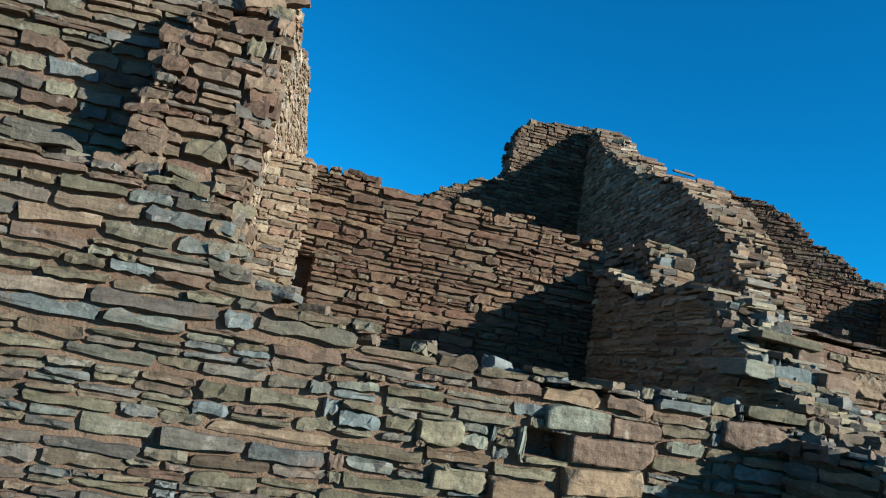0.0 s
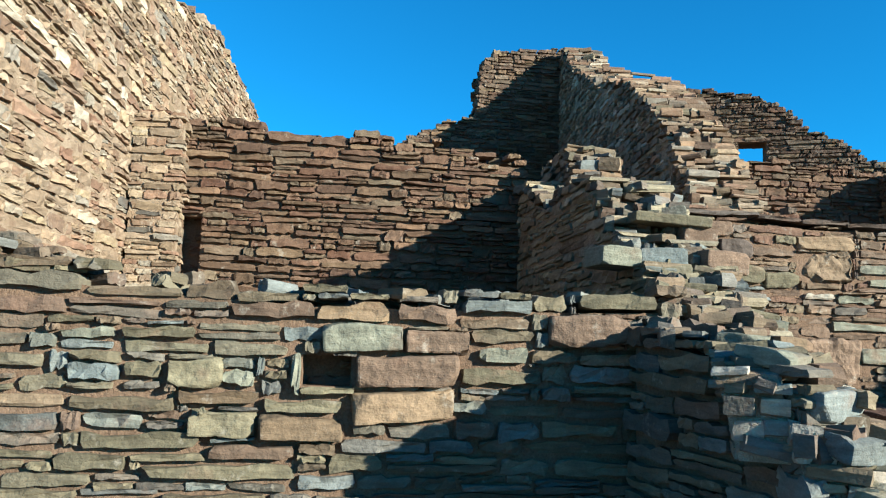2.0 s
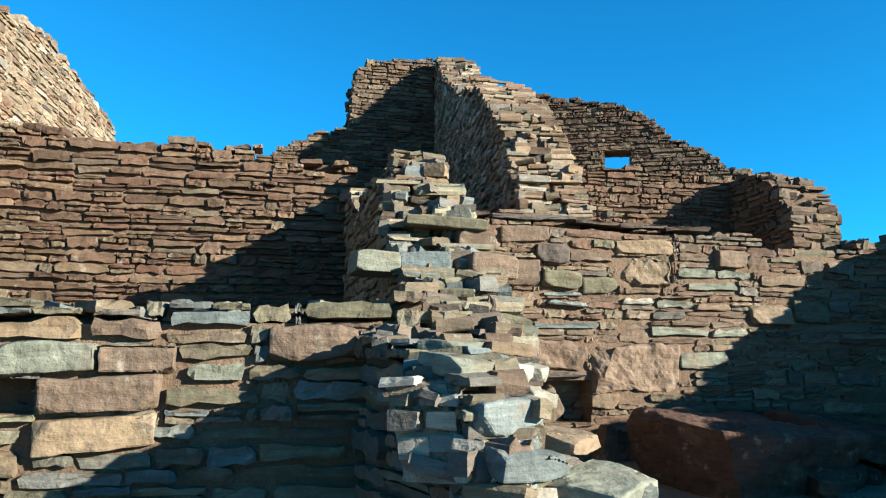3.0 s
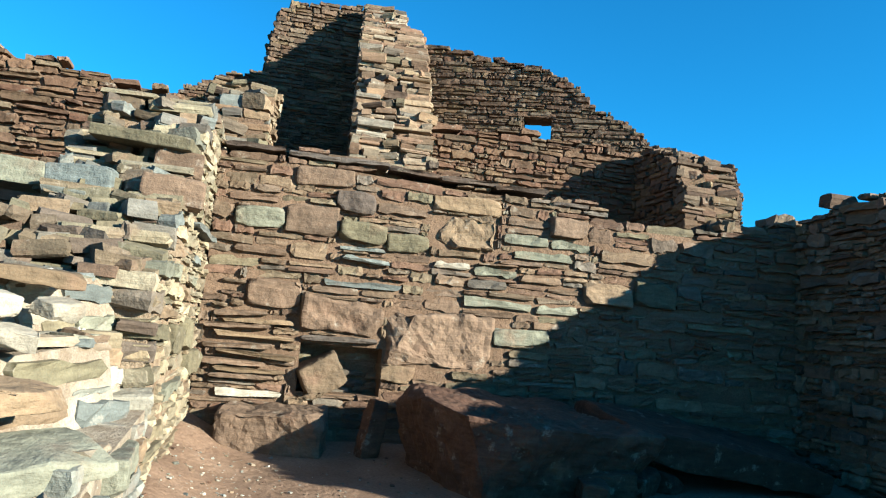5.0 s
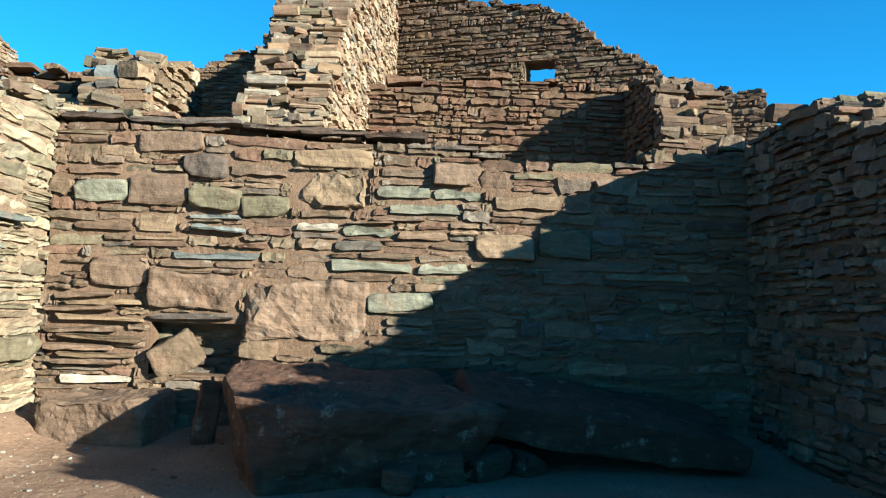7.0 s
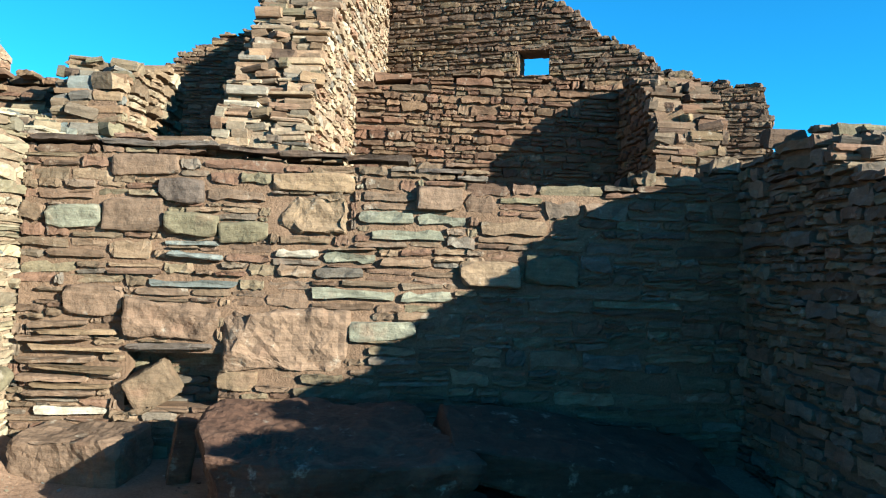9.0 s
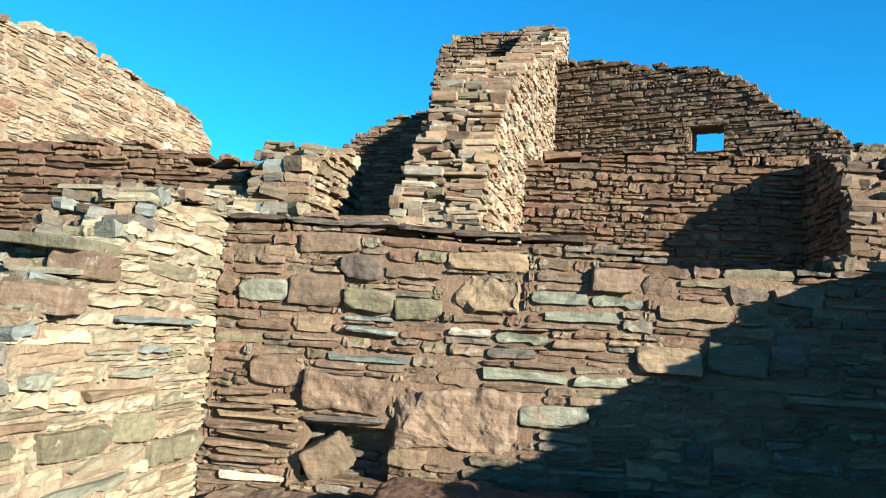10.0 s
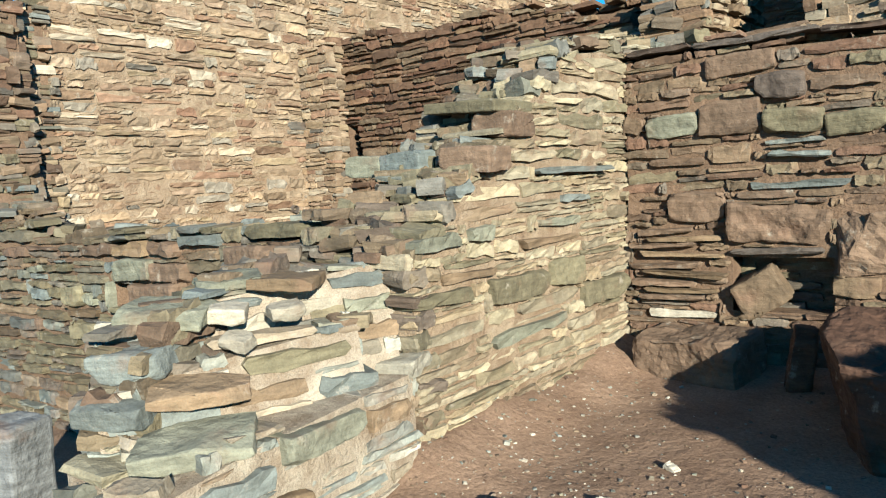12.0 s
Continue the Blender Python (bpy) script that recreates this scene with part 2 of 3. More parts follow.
def rock(name, label, size, place, turn, seed, mat, category="boulder", cut=0.25, rough=0.03, detail=5, foot=1.0, fine=14, pits=None, group=""):
    """A quarried or fallen block: a box with cleft corners, dented faces and worn edges, resting at place."""
    r = random.Random(seed)
    bm = bmesh.new()
    bmesh.ops.create_cube(bm, size=1.0)
    for k in range(7):
        n = Vector((r.choice((-1, 1)) * r.uniform(0.3, 1), r.choice((-1, 1)) * r.uniform(0.3, 1), r.choice((-1, 1)) * r.uniform(0.2, 1))).normalized()
        reach = sum(abs(c) for c in n) * 0.5
        got = bmesh.ops.bisect_plane(bm, geom=bm.verts[:] + bm.edges[:] + bm.faces[:], plane_co=n * (reach - r.uniform(0.4, 1.0) * cut), plane_no=n, clear_outer=True)
        edges = [e for e in got["geom_cut"] if isinstance(e, bmesh.types.BMEdge)]
        if edges:
            bmesh.ops.contextual_create(bm, geom=edges)
    for v in bm.verts:
        narrow = foot + (1 - foot) * (v.co.z + 0.5)
        v.co = Vector((v.co.x * size[0] * narrow, v.co.y * size[1] * narrow, v.co.z * size[2]))
    bmesh.ops.bevel(bm, geom=bm.edges[:], offset=0.035 * min(1.0, min(size) / 0.4), segments=2, affect="EDGES", profile=0.6)
    bmesh.ops.triangulate(bm, faces=bm.faces[:])
    for k in range(detail):
        long_ = [e for e in bm.edges if e.calc_length() > max(size) / fine]
        if not long_:
            break
        bmesh.ops.subdivide_edges(bm, edges=long_, cuts=1)
        bmesh.ops.triangulate(bm, faces=[f for f in bm.faces if len(f.verts) > 3])
    bm.normal_update()
    moves = {v: v.normal * (rough * (noise.noise(v.co * 2.2 + Vector((seed, 0, 0))) + 0.5 * noise.noise(v.co * 7 + Vector((0, seed, 0))) + 0.25 * noise.noise(v.co * 19))) for v in bm.verts}
    for v, d in moves.items():
        v.co += d
    if pits:
        centre, reach = Vector(pits[:3]), pits[3]
        for v in bm.verts:
            near = 1 - (v.co - centre).length / reach
            if near > 0:
                v.co += v.normal * (0.05 * min(1.0, 2 * near) * (abs(noise.noise(v.co * 15)) + 0.6 * abs(noise.noise(v.co * 31)) - 0.25))
    me = bpy.data.meshes.new(name)
    bm.to_mesh(me)
    bm.free()
    me.materials.append(mat)
    ob = new(name, me)
    ob.matrix_world = pose(*place, *turn)
    return tagged(ob, label, category, group)


def profile(pts):
    xs, zs = [p[0] for p in pts], [p[1] for p in pts]
    return lambda u: float(np.interp(u, xs, zs))


def wall(name, label, p0, p1, thick, top, base, mat, near, features=(), voids=(), lean=0.0, band=(0.10, 0.19), length=(0.2, 0.62),
         count=280, seed=1, rubble=0.0, back=True, ragged=0.05, category="stone wall", through_voids=False, open_ends=(False, False), mortar=None, recess=0.065, end_mat=None, uneven=0.015, slab=1.0, crown=0.10, chunky=False):
    """A rubble wall. p0 to p1: the foot of its front face, seen with its depth to the left of that way. top: heights along it.
    features: single stones (u0, u1, z0, z1, tone); voids: openings (u0, u1, z0, z1)."""
    r = random.Random(seed)
    p0, p1 = Vector((*p0, 0)), Vector((*p1, 0))
    span = (p1 - p0).length
    along = (p1 - p0) / span
    inward = Vector((-along.y, along.x, 0))
    rise = profile(top)
    frame_ = Matrix((along, inward, (0, 0, 1))).transposed().to_4x4()
    frame_.translation = p0
    thick_at = thick if callable(thick) else (lambda u: thick)
    # the mortar core
    vs, fs = [], []

    def prism(u0, u1, z0, z1, d0=recess):
        steps = max(1, int((u1 - u0) / 0.12))
        first = len(vs)
        for i in range(steps + 1):
            u = u0 + (u1 - u0) * i / steps
            hi = rise(min(max(u, 0.05), span - 0.05)) - crown if z1 is None else z1
            hi = max(hi, z0 + 0.01)
            t = thick_at(u)
            for d, z in ((d0, z0), (d0, hi), (t - recess, hi), (t - recess, z0)):
                vs.append(frame_ @ Vector((u, d + lean * z, z)))
        for i in range(steps):
            a = first + 4 * i
            for q in range(4):
                w = (q + 1) % 4
                fs.append([a + q, a + w, a + 4 + w, a + 4 + q])
        fs.append([first, first + 1, first + 2, first + 3][::-1])
        e = first + 4 * steps
        fs.append([e, e + 1, e + 2, e + 3])
    cuts = sorted(voids)
    u = 0.04
    for a, b, lo, hi in cuts:
        prism(u, a, base, None)
        prism(a, b, base, lo)
        prism(a, b, hi, None)
        if not through_voids:
            prism(a - 0.02, b + 0.02, lo, hi, 0.3)
        u = b
    prism(u, span - 0.04, base, None)
    core = new(name, mesh_of(vs, fs, name, mortar or MORTAR))
    tagged(core, label, category, kind="structure")
    blocks = []

    def lay(u0, u1, z0, z1, front, use, d0=None, d1=None, turn=0.0, tilt=0.03):
        t = thick_at(0.5 * (u0 + u1))
        if d0 is None:
            deep = t * r.uniform(0.42, 0.6) if t < 0.9 else r.uniform(0.3, 0.5)
            proud = max(-0.045, r.gauss(0, uneven) - 0.004)
            d0, d1 = (proud, deep) if front else (t - deep, t - proud)
        g = r.uniform(0.001, 0.007)
        w, h, d = u1 - u0 - 2 * g, z1 - z0 - g, d1 - d0
        if w < 0.03 or h < 0.02:
            return
        zc = 0.5 * (z0 + z1)
        m = frame_ @ Matrix.Translation((0.5 * (u0 + u1), 0.5 * (d0 + d1) + lean * zc, zc)) @ Euler(
            (r.gauss(0, tilt), r.gauss(0, tilt) * min(1, 0.3 / w), turn + r.gauss(0, 0.035))).to_matrix().to_4x4() @ Matrix.Diagonal((w, d, h, 1))
        kind = 0 if w > 3.4 * h else 1 if w > 1.9 * h else 2
        blocks.append((m, kind, r.randrange(24), use))

    def free_of(u0, u1, z0, z1, front):
        """The stone's stretch, cut clear of openings and set stones."""
        todo = [(a, b, c, d) for a, b, c, d, *_ in (*features, *voids)] if front else [q for q in voids if through_voids]
        left = [(u0, u1, z0, z1)]
        for a, b, c, d in todo:
            rest = []
            for q0, q1, y0, y1 in left:
                if not (q0 < b - 0.01 and q1 > a + 0.01 and y0 < d - 0.012 and y1 > c + 0.012):
                    rest.append((q0, q1, y0, y1))
                    continue
                rest += [(q0, min(q1, a), y0, y1), (max(q0, b), q1, y0, y1), (max(q0, a), min(q1, b), y0, c), (max(q0, a), min(q1, b), d, y1)]
            left = [q for q in rest if q[1] - q[0] > 0.05 and q[3] - q[2] > 0.022]
        return left
    highest = max(z for _, z in top)
    for front in ((True, False) if back else (True,)):
        z = base
        while z < highest:
            tall = r.uniform(*band)
            wave = r.uniform(0, 6.28)
            u = r.uniform(-0.2, 0.0)
            while u < span:
                w = r.uniform(*length)
                if r.random() < 0.12:
                    w *= 1.5
                a, b = max(u, r.gauss(0, 0.02)), min(u + w, span + r.gauss(0, 0.02))
                u += w
                if b - a < 0.07:
                    continue
                n = 1 if tall < 0.09 else r.choice((1, 1, 2, 2, 2, 3) if tall > 0.14 else (1, 1, 1, 2, 2))
                if chunky:
                    n = 1 if tall < 0.1 else r.choice((1, 1, 1, 2, 2))
                parts_ = [0.0] + [min(0.85, (k + 1) / n * r.uniform(0.85, 1.15)) for k in range(n - 1)] + [1.0]
                for lo, hi in zip(parts_, parts_[1:]):
                    pieces = [(a, b)]
                    if b - a > 0.3 and n > 1 and r.random() < 0.45:
                        c = a + (b - a) * r.uniform(0.35, 0.65)
                        pieces = [(a, c), (c, b)]
                    for q0, q1 in pieces:
                        dz = 0.012 * math.sin(wave + 2.1 * q0)
                        z0, z1 = z + lo * tall + dz, z + hi * tall + dz
                        if 0.45 * z0 + 0.55 * z1 > rise(0.5 * (q0 + q1)) + r.gauss(0, ragged):
                            continue
                        while q1 - q0 > 0.12 and z1 > rise(q0) + 0.12:
                            q0 += 0.06
                        while q1 - q0 > 0.12 and z1 > rise(q1) + 0.12:
                            q1 -= 0.06
                        for got in free_of(q0, q1, z0, z1, front):
                            lay(*got, front, mat)
            z += tall
    z = base
    while z < highest:
        tall = r.uniform(*band) * 0.95
        zm = z + 0.5 * tall
        steps = int(span / 0.05)
        inside = [rise(k * span / steps) > zm for k in range(steps + 1)]
        ends = [(k * span / steps, 1) for k in range(steps) if inside[k + 1] and not inside[k]] + [(k * span / steps, -1) for k in range(steps) if inside[k] and not inside[k + 1]]
        if inside[0] and open_ends[0]:
            ends.append((0.0, 1))
        if inside[steps] and open_ends[1]:
            ends.append((span, -1))
        for u, way in ends:
            t, d = thick_at(u), r.uniform(-0.02, 0.02)
            while d < t - 0.05:
                w = r.uniform(0.10, 0.32)
                e = min(d + w, t + r.uniform(-0.02, 0.03))
                out = r.gauss(0.015, 0.035)
                long_ = r.uniform(0.14, 0.3)
                lo, hi = (u - out, u + long_) if way > 0 else (u - long_, u + out)
                if e - d > 0.06 and r.random() > 0.06:
                    h = tall * r.uniform(0.7, 1.25)
                    lay(lo, hi, z, z + h, True, end_mat or mat, d + 0.004, e - 0.004, r.gauss(0, 0.22), 0.11)
                d = e
        z += tall
    for a, b, lo, hi, tone in features:
        if hi - lo < 0.14 or b - a < 0.3:
            out = r.uniform(0.012, 0.03) + (0.025 if tone == "d" else r.uniform(-0.01, 0.07) if hi - lo < 0.065 else 0)
            lay(a + r.uniform(-0.05, 0.05) * (hi - lo < 0.065), b, lo, hi, True, TONE[tone], -out, 0.34 if tone == "d" else 0.28, tilt=0.06 if hi - lo < 0.065 else 0.03)
            continue
        big = rock("stone", "", (b - a, 0.36, hi - lo), (0, 0, 0), (0, 0, 0), r.randrange(999), TONE[tone], "", cut=0.36 if (b - a) * (hi - lo) > 0.2 else 0.17, rough=0.07 if (b - a) * (hi - lo) > 0.2 else 0.026, detail=4)
        big.parent = core
        zc = 0.5 * (lo + hi)
        big.matrix_local = frame_ @ Matrix.Translation((0.5 * (a + b), 0.14 + lean * zc + r.uniform(-0.02, 0.02), zc)) @ pose(0, 0, 0, r.gauss(0, 3), r.gauss(0, 2.2), r.gauss(0, 4))
    for k in range(int(rubble * span)):
        u, t = r.uniform(0, span), 0.0
        t = thick_at(u)
        w, h, d = slab * r.uniform(0.1, 0.3), r.uniform(0.05, 0.12), slab * r.uniform(0.1, 0.28)
        c = r.uniform(0.1, t - 0.1)
        zt = rise(u) - r.uniform(0.03, 0.09)
        lay(u - w / 2, u + w / 2, zt, zt + h, True, end_mat or mat, c - d / 2, c + d / 2, r.uniform(-1.2, 1.2), 0.09)
    put_blocks(core, "stone", blocks, near, count)
    return core


# ---- ground ----
def ground_height(x, y):
    z = -0.10 + 0.035 * noise.noise((x * 0.6, y * 0.6, 0)) + 0.012 * noise.noise((x * 2.3, y * 2.3, 4))
    if x < 4.6:
        z -= 0.4 * min(1.0, max(0.0, (y - 2.6) / 1.6)) * min(1.0, (4.6 - x) / 0.5)
    z += 0.10 * max(0.0, 1 - abs(y - 8.6) / 1.0) * (1 if 5 < x < 12 else 0)
    # the trodden ground before the ruin lies a little lower
    z -= 0.22 * min(1.0, max(0.0, (3.9 - y) / 1.4)) * min(1.0, max(0.2, (8.4 - x) / 3.0))
    # washed mud banked against the foot of the cross wall
    if 5.1 < x < 6.1 and 5.3 < y < 8.6:
        z += 0.24 * min(1.0, max(0.0, (6.0 - x) / 0.55)) ** 1.6 * min(1.0, (y - 5.3) / 0.4) * (0.8 + 0.5 * noise.noise((x * 3, y * 3, 9)))
    if 5 < x < 12:
        z += 0.006 * noise.noise((x * 7, y * 7, 2))
    return z


xs = [-3000, -300, -60, -20] + [-8 + 0.15 * i for i in range(187)] + [30, 60, 300, 3000]
ys = [-3000, -300, -60, -20] + [-6 + 0.15 * i for i in range(127)] + [20, 40, 80, 300, 3000]
gv = [(x, y, ground_height(x, y) if abs(x) < 25 and abs(y) < 25 else -0.3 if y < 2 else -0.1) for y in ys for x in xs]
gf = [[j * len(xs) + i, j * len(xs) + i + 1, (j + 1) * len(xs) + i + 1, (j + 1) * len(xs) + i] for j in range(len(ys) - 1) for i in range(len(xs) - 1)]
ground = new("ground", mesh_of(gv, gf, "ground", SAND))
for p in ground.data.polygons:
    p.use_smooth = True
tagged(ground, "reddish sandy ground with scattered grit", "ground", kind="structure")


def fill(name, label, x0, x1, y0, y1, z):
    """A room filled with earth up to the height z."""
    nx, ny = max(2, int((x1 - x0) / 0.25)), max(2, int((y1 - y0) / 0.25))
    v, f = [], []
    for j in range(ny + 1):
        for i in range(nx + 1):
            x, y = x0 + (x1 - x0) * i / nx, y0 + (y1 - y0) * j / ny
            edge = i in (0, nx) or j in (0, ny)
            v.append((x, y, z + 0.06 * noise.noise((x * 1.3, y * 1.3, z)) + (0.05 if edge else 0)))
    for j in range(ny):
        for i in range(nx):
            a = j * (nx + 1) + i
            f.append([a, a + 1, a + nx + 2, a + nx + 1])
    ob = tagged(new(name, mesh_of(v, f, name, SAND)), label, "ground", kind="structure")
    return ob


fill("earth_fill", "reddish earth fill inside the roofless room", -0.1, 4.75, 6.2, 10.5, 1.05)
fill("earth_fill", "reddish earth terrace behind the retaining wall", 5.4, 12.6, 9.0, 12.8, 2.1)
fill("earth_fill", "reddish earth fill in the rear room", 8.2, 14.0, 13.2, 14.3, 2.9)
fill("earth_fill", "reddish earth fill in the far room", 0.2, 7.6, 10.9, 18.7, 1.6)

# ---- walls ----
wall("wall_south", "low olive and brown rubble wall with a small square hole", (-3.0, 5.72), (4.75, 5.72), 0.55,
     [(0, 2.2), (2.7, 2.2), (2.95, 2.0), (3.15, 1.63), (3.48, 1.55), (4.0, 1.36), (4.8, 1.33), (5.2, 1.30), (6.9, 1.33), (7.75, 1.36)],
     -0.6, MIX_OLIVE, (1.8, 5.7, 0.8), count=300, seed=11, chunky=True, recess=0.055, rubble=5, band=(0.085, 0.145), length=(0.22, 0.6),
     voids=[(5.27, 5.57, 0.72, 0.91)],
     features=[(4.47, 4.78, 0.71, 0.86, "o"), (4.79, 5.00, 0.70, 0.81, "g"), (3.85, 4.17, 0.96, 1.04, "g"), (4.20, 4.63, 0.97, 1.06, "o"), (3.92, 4.22, 0.71, 0.83, "b"),
               (4.23, 4.46, 0.73, 0.85, "o"), (5.40, 5.89, 0.94, 1.10, "g"), (5.34, 5.80, 1.11, 1.25, "t"), (5.84, 6.23, 1.11, 1.25, "r"), (6.24, 6.70, 1.19, 1.30, "b"),
               (7.00, 7.54, 1.24, 1.37, "o"), (5.90, 6.30, 0.93, 1.08, "r"), (6.35, 6.69, 0.89, 1.00, "g"), (5.61, 6.22, 0.74, 0.92, "r"), (5.58, 6.20, 0.52, 0.70, "t"),
               (5.03, 5.51, 0.39, 0.53, "t")]
     + [(4.62, 5.01, 0.41, 0.57, "o"), (5.05, 5.53, 0.54, 0.65, "o"), (4.55, 5.03, 0.59, 0.69, "t"), (4.37, 5.27, 0.15, 0.26, "o"), (4.74, 5.26, 0.27, 0.38, "r"),
        (4.02, 4.71, 0.31, 0.44, "o"), (6.24, 6.76, 0.74, 0.87, "o"), (6.83, 7.32, 1.04, 1.21, "r"), (5.20, 5.27, 0.66, 0.93, "g"), (5.22, 5.60, 0.66, 0.72, "o")])
wall("wall_west", "tall pinkish tan rubble wall with a broken sloping top", (-0.11, 6.60), (-0.02, 10.4), 0.8,
     [(0, 3.8), (0.5, 3.95), (2.05, 4.8), (3.25, 5.4), (3.72, 5.5)], -0.2, MIX_PINK, (0.2, 8.0, 2.2), count=300, seed=12, ragged=0.08, mortar=MORTAR_CREAM, recess=0.032, uneven=0.010)
wall("wall_west_end", "tall olive brown rubble wall standing behind the ledge", (-3.0, 6.33), (-0.11, 6.33), 0.34,
     [(0, 3.75), (2.0, 3.7), (2.89, 3.72)], 0.8, MIX_OLIVE, (-0.6, 6.3, 2.8), count=160, seed=28, chunky=True, recess=0.055, rubble=3, band=(0.08, 0.145), length=(0.2, 0.55), open_ends=(False, True), end_mat=MIX_PINK)
wall("wall_west_rear", "tall pinkish tan rubble wall sloping down at its far end", (-0.02, 10.42), (0.50, 18.7), 0.8,
     [(0, 5.5), (1.0, 5.65), (3.5, 6.2), (5.2, 6.08), (7.4, 6.05), (8.3, 5.7)], 0.5, MIX_PINK, (0.4, 12, 4.5), count=200, seed=13, ragged=0.08, mortar=MORTAR_CREAM, recess=0.032, uneven=0.010)
wall("wall_room_rear", "brown coursed rubble wall at the back of the room", (-0.1, 10.45), (4.85, 10.45), 0.55,
     [(0, 3.70), (1.0, 3.68), (1.9, 3.66), (3.4, 3.60), (4.2, 3.46), (4.95, 3.38)], 0.7, MIX_RUST, (2.0, 10.2, 2.2), count=300, seed=14, band=(0.07, 0.16), length=(0.14, 0.55), uneven=0.022,
     voids=[(0.62, 0.86, 1.75, 2.45)])
wall("pilaster", "tan coursed stone pilaster beside the room's corner", (-0.05, 10.14), (0.57, 10.14), 0.33,
     [(0, 3.63), (0.62, 3.6)], 0.7, MIX_PINK, (0.4, 9.9, 2.2), count=90, seed=15, band=(0.08, 0.14), mortar=MORTAR_CREAM, recess=0.032, uneven=0.010, length=(0.15, 0.35), category="pilaster")
wall("wall_cross", "pale sunlit cross wall with a ragged stepped top", (5.46, 5.69), (5.46, 10.4), 0.80,
     [(0, 1.15), (0.3, 1.36), (0.66, 1.6), (1.0, 1.84), (1.5, 2.18), (1.75, 2.44), (2.1, 2.58), (2.75, 2.66), (3.3, 2.58), (4.0, 2.8), (4.7, 3.1)],
     -0.2, MIX_PALE, (5.4, 7.0, 1.0), count=300, seed=16,
     features=[(0.05, 0.50, 1.14, 1.26, "g"), (0.59, 0.87, 1.17, 1.29, "g"), (0.80, 1.56, 0.73, 0.91, "o"), (1.60, 2.10, 0.73, 0.94, "o"), (0.79, 1.84, 0.44, 0.56, "g"),
               (1.45, 2.6, 1.57, 1.63, "b"), (1.83, 2.28, 1.34, 1.42, "b"), (1.46, 2.10, 1.19, 1.27, "g"), (0.30, 0.89, 0.93, 1.02, "t"), (1.18, 2.13, 1.07, 1.15, "t"),
               (2.11, 2.88, 0.52, 0.71, "o"), (0.0, 0.59, 0.82, 0.92, "o")],
     length=(0.28, 0.8), band=(0.09, 0.145), open_ends=(True, False), rubble=26, ragged=0.08, mortar=MORTAR_CREAM, recess=0.036, end_mat=MIX_OLIVE, uneven=0.009)
wall("wall_middle", "red and tan rubble retaining wall with dark capping slabs", (5.42, 8.60), (11.95, 8.60), 0.5,
     [(0, 2.55), (1.0, 2.56), (2.1, 2.51), (3.15, 2.5), (3.3, 2.42), (3.9, 2.33), (4.9, 2.33), (5.3, 2.42), (5.95, 2.55), (6.5, 2.55)], -0.2, MIX_RED, (7.6, 8.6, 1.5), count=300, seed=17, lean=0.06,
     voids=[(0.92, 1.66, 0.40, 0.83)], recess=0.034, uneven=0.014,
     features=[(2.02, 2.67, 1.83, 2.15, "t"), (0.23, 0.65, 1.83, 2.00, "g"), (0.66, 1.15, 1.80, 2.08, "r"), (1.18, 1.59, 1.79, 1.96, "o"), (1.12, 1.47, 2.07, 2.25, "d"),
               (0.74, 1.26, 2.28, 2.44, "r"), (2.02, 2.70, 2.18, 2.33, "t"), (3.22, 3.60, 2.06, 2.25, "r"), (2.73, 3.21, 1.92, 2.05, "g"), (3.23, 3.65, 1.92, 2.03, "g"),
               (2.84, 3.47, 1.79, 1.90, "g"), (2.10, 2.54, 1.73, 1.82, "t"), (1.62, 2.00, 1.77, 1.92, "o"), (1.50, 1.98, 2.06, 2.18, "r"), (2.06, 2.44, 1.62, 1.71, "w"),
               (1.20, 1.62, 1.70, 1.75, "b"), (1.20, 1.66, 1.60, 1.66, "b"), (2.46, 2.91, 1.59, 1.70, "g"), (1.06, 1.79, 1.35, 1.43, "b")]
     + [(2.37, 3.09, 1.27, 1.40, "g"), (3.10, 3.55, 1.28, 1.39, "g"), (2.70, 3.25, 0.97, 1.13, "g"), (1.68, 2.67, 0.70, 1.19, "r"), (0.90, 1.62, 0.93, 1.24, "r"),
        (0.40, 0.88, 1.12, 1.37, "r"), (0.22, 0.82, 0.31, 0.39, "w"), (0.12, 0.62, 1.02, 1.08, "r"), (0.18, 0.86, 0.95, 1.01, "t"), (0.10, 0.66, 0.88, 0.94, "r"),
        (0.20, 0.88, 0.81, 0.87, "t"), (0.12, 0.70, 0.74, 0.80, "r"), (0.22, 0.90, 0.67, 0.73, "t"), (0.10, 0.64, 0.60, 0.66, "r"), (0.18, 0.82, 0.53, 0.59, "t"), (0.14, 0.72, 0.46, 0.52, "r"),
        (0.90, 1.62, 0.84, 0.91, "d"), (1.64, 1.95, 0.54, 0.69, "t"),
        (1.10, 1.58, 2.50, 2.565, "d"), (1.57, 2.10, 2.485, 2.55, "d"), (2.08, 2.66, 2.465, 2.53, "d"), (2.64, 3.18, 2.455, 2.52, "d"), (0.10, 0.62, 2.51, 2.57, "d"), (0.60, 1.12, 2.505, 2.57, "d"),
        (3.20, 3.62, 2.37, 2.43, "d"),
        (3.6, 4.1, 1.42, 1.64, "t"), (4.15, 4.6, 1.45, 1.70, "o")])
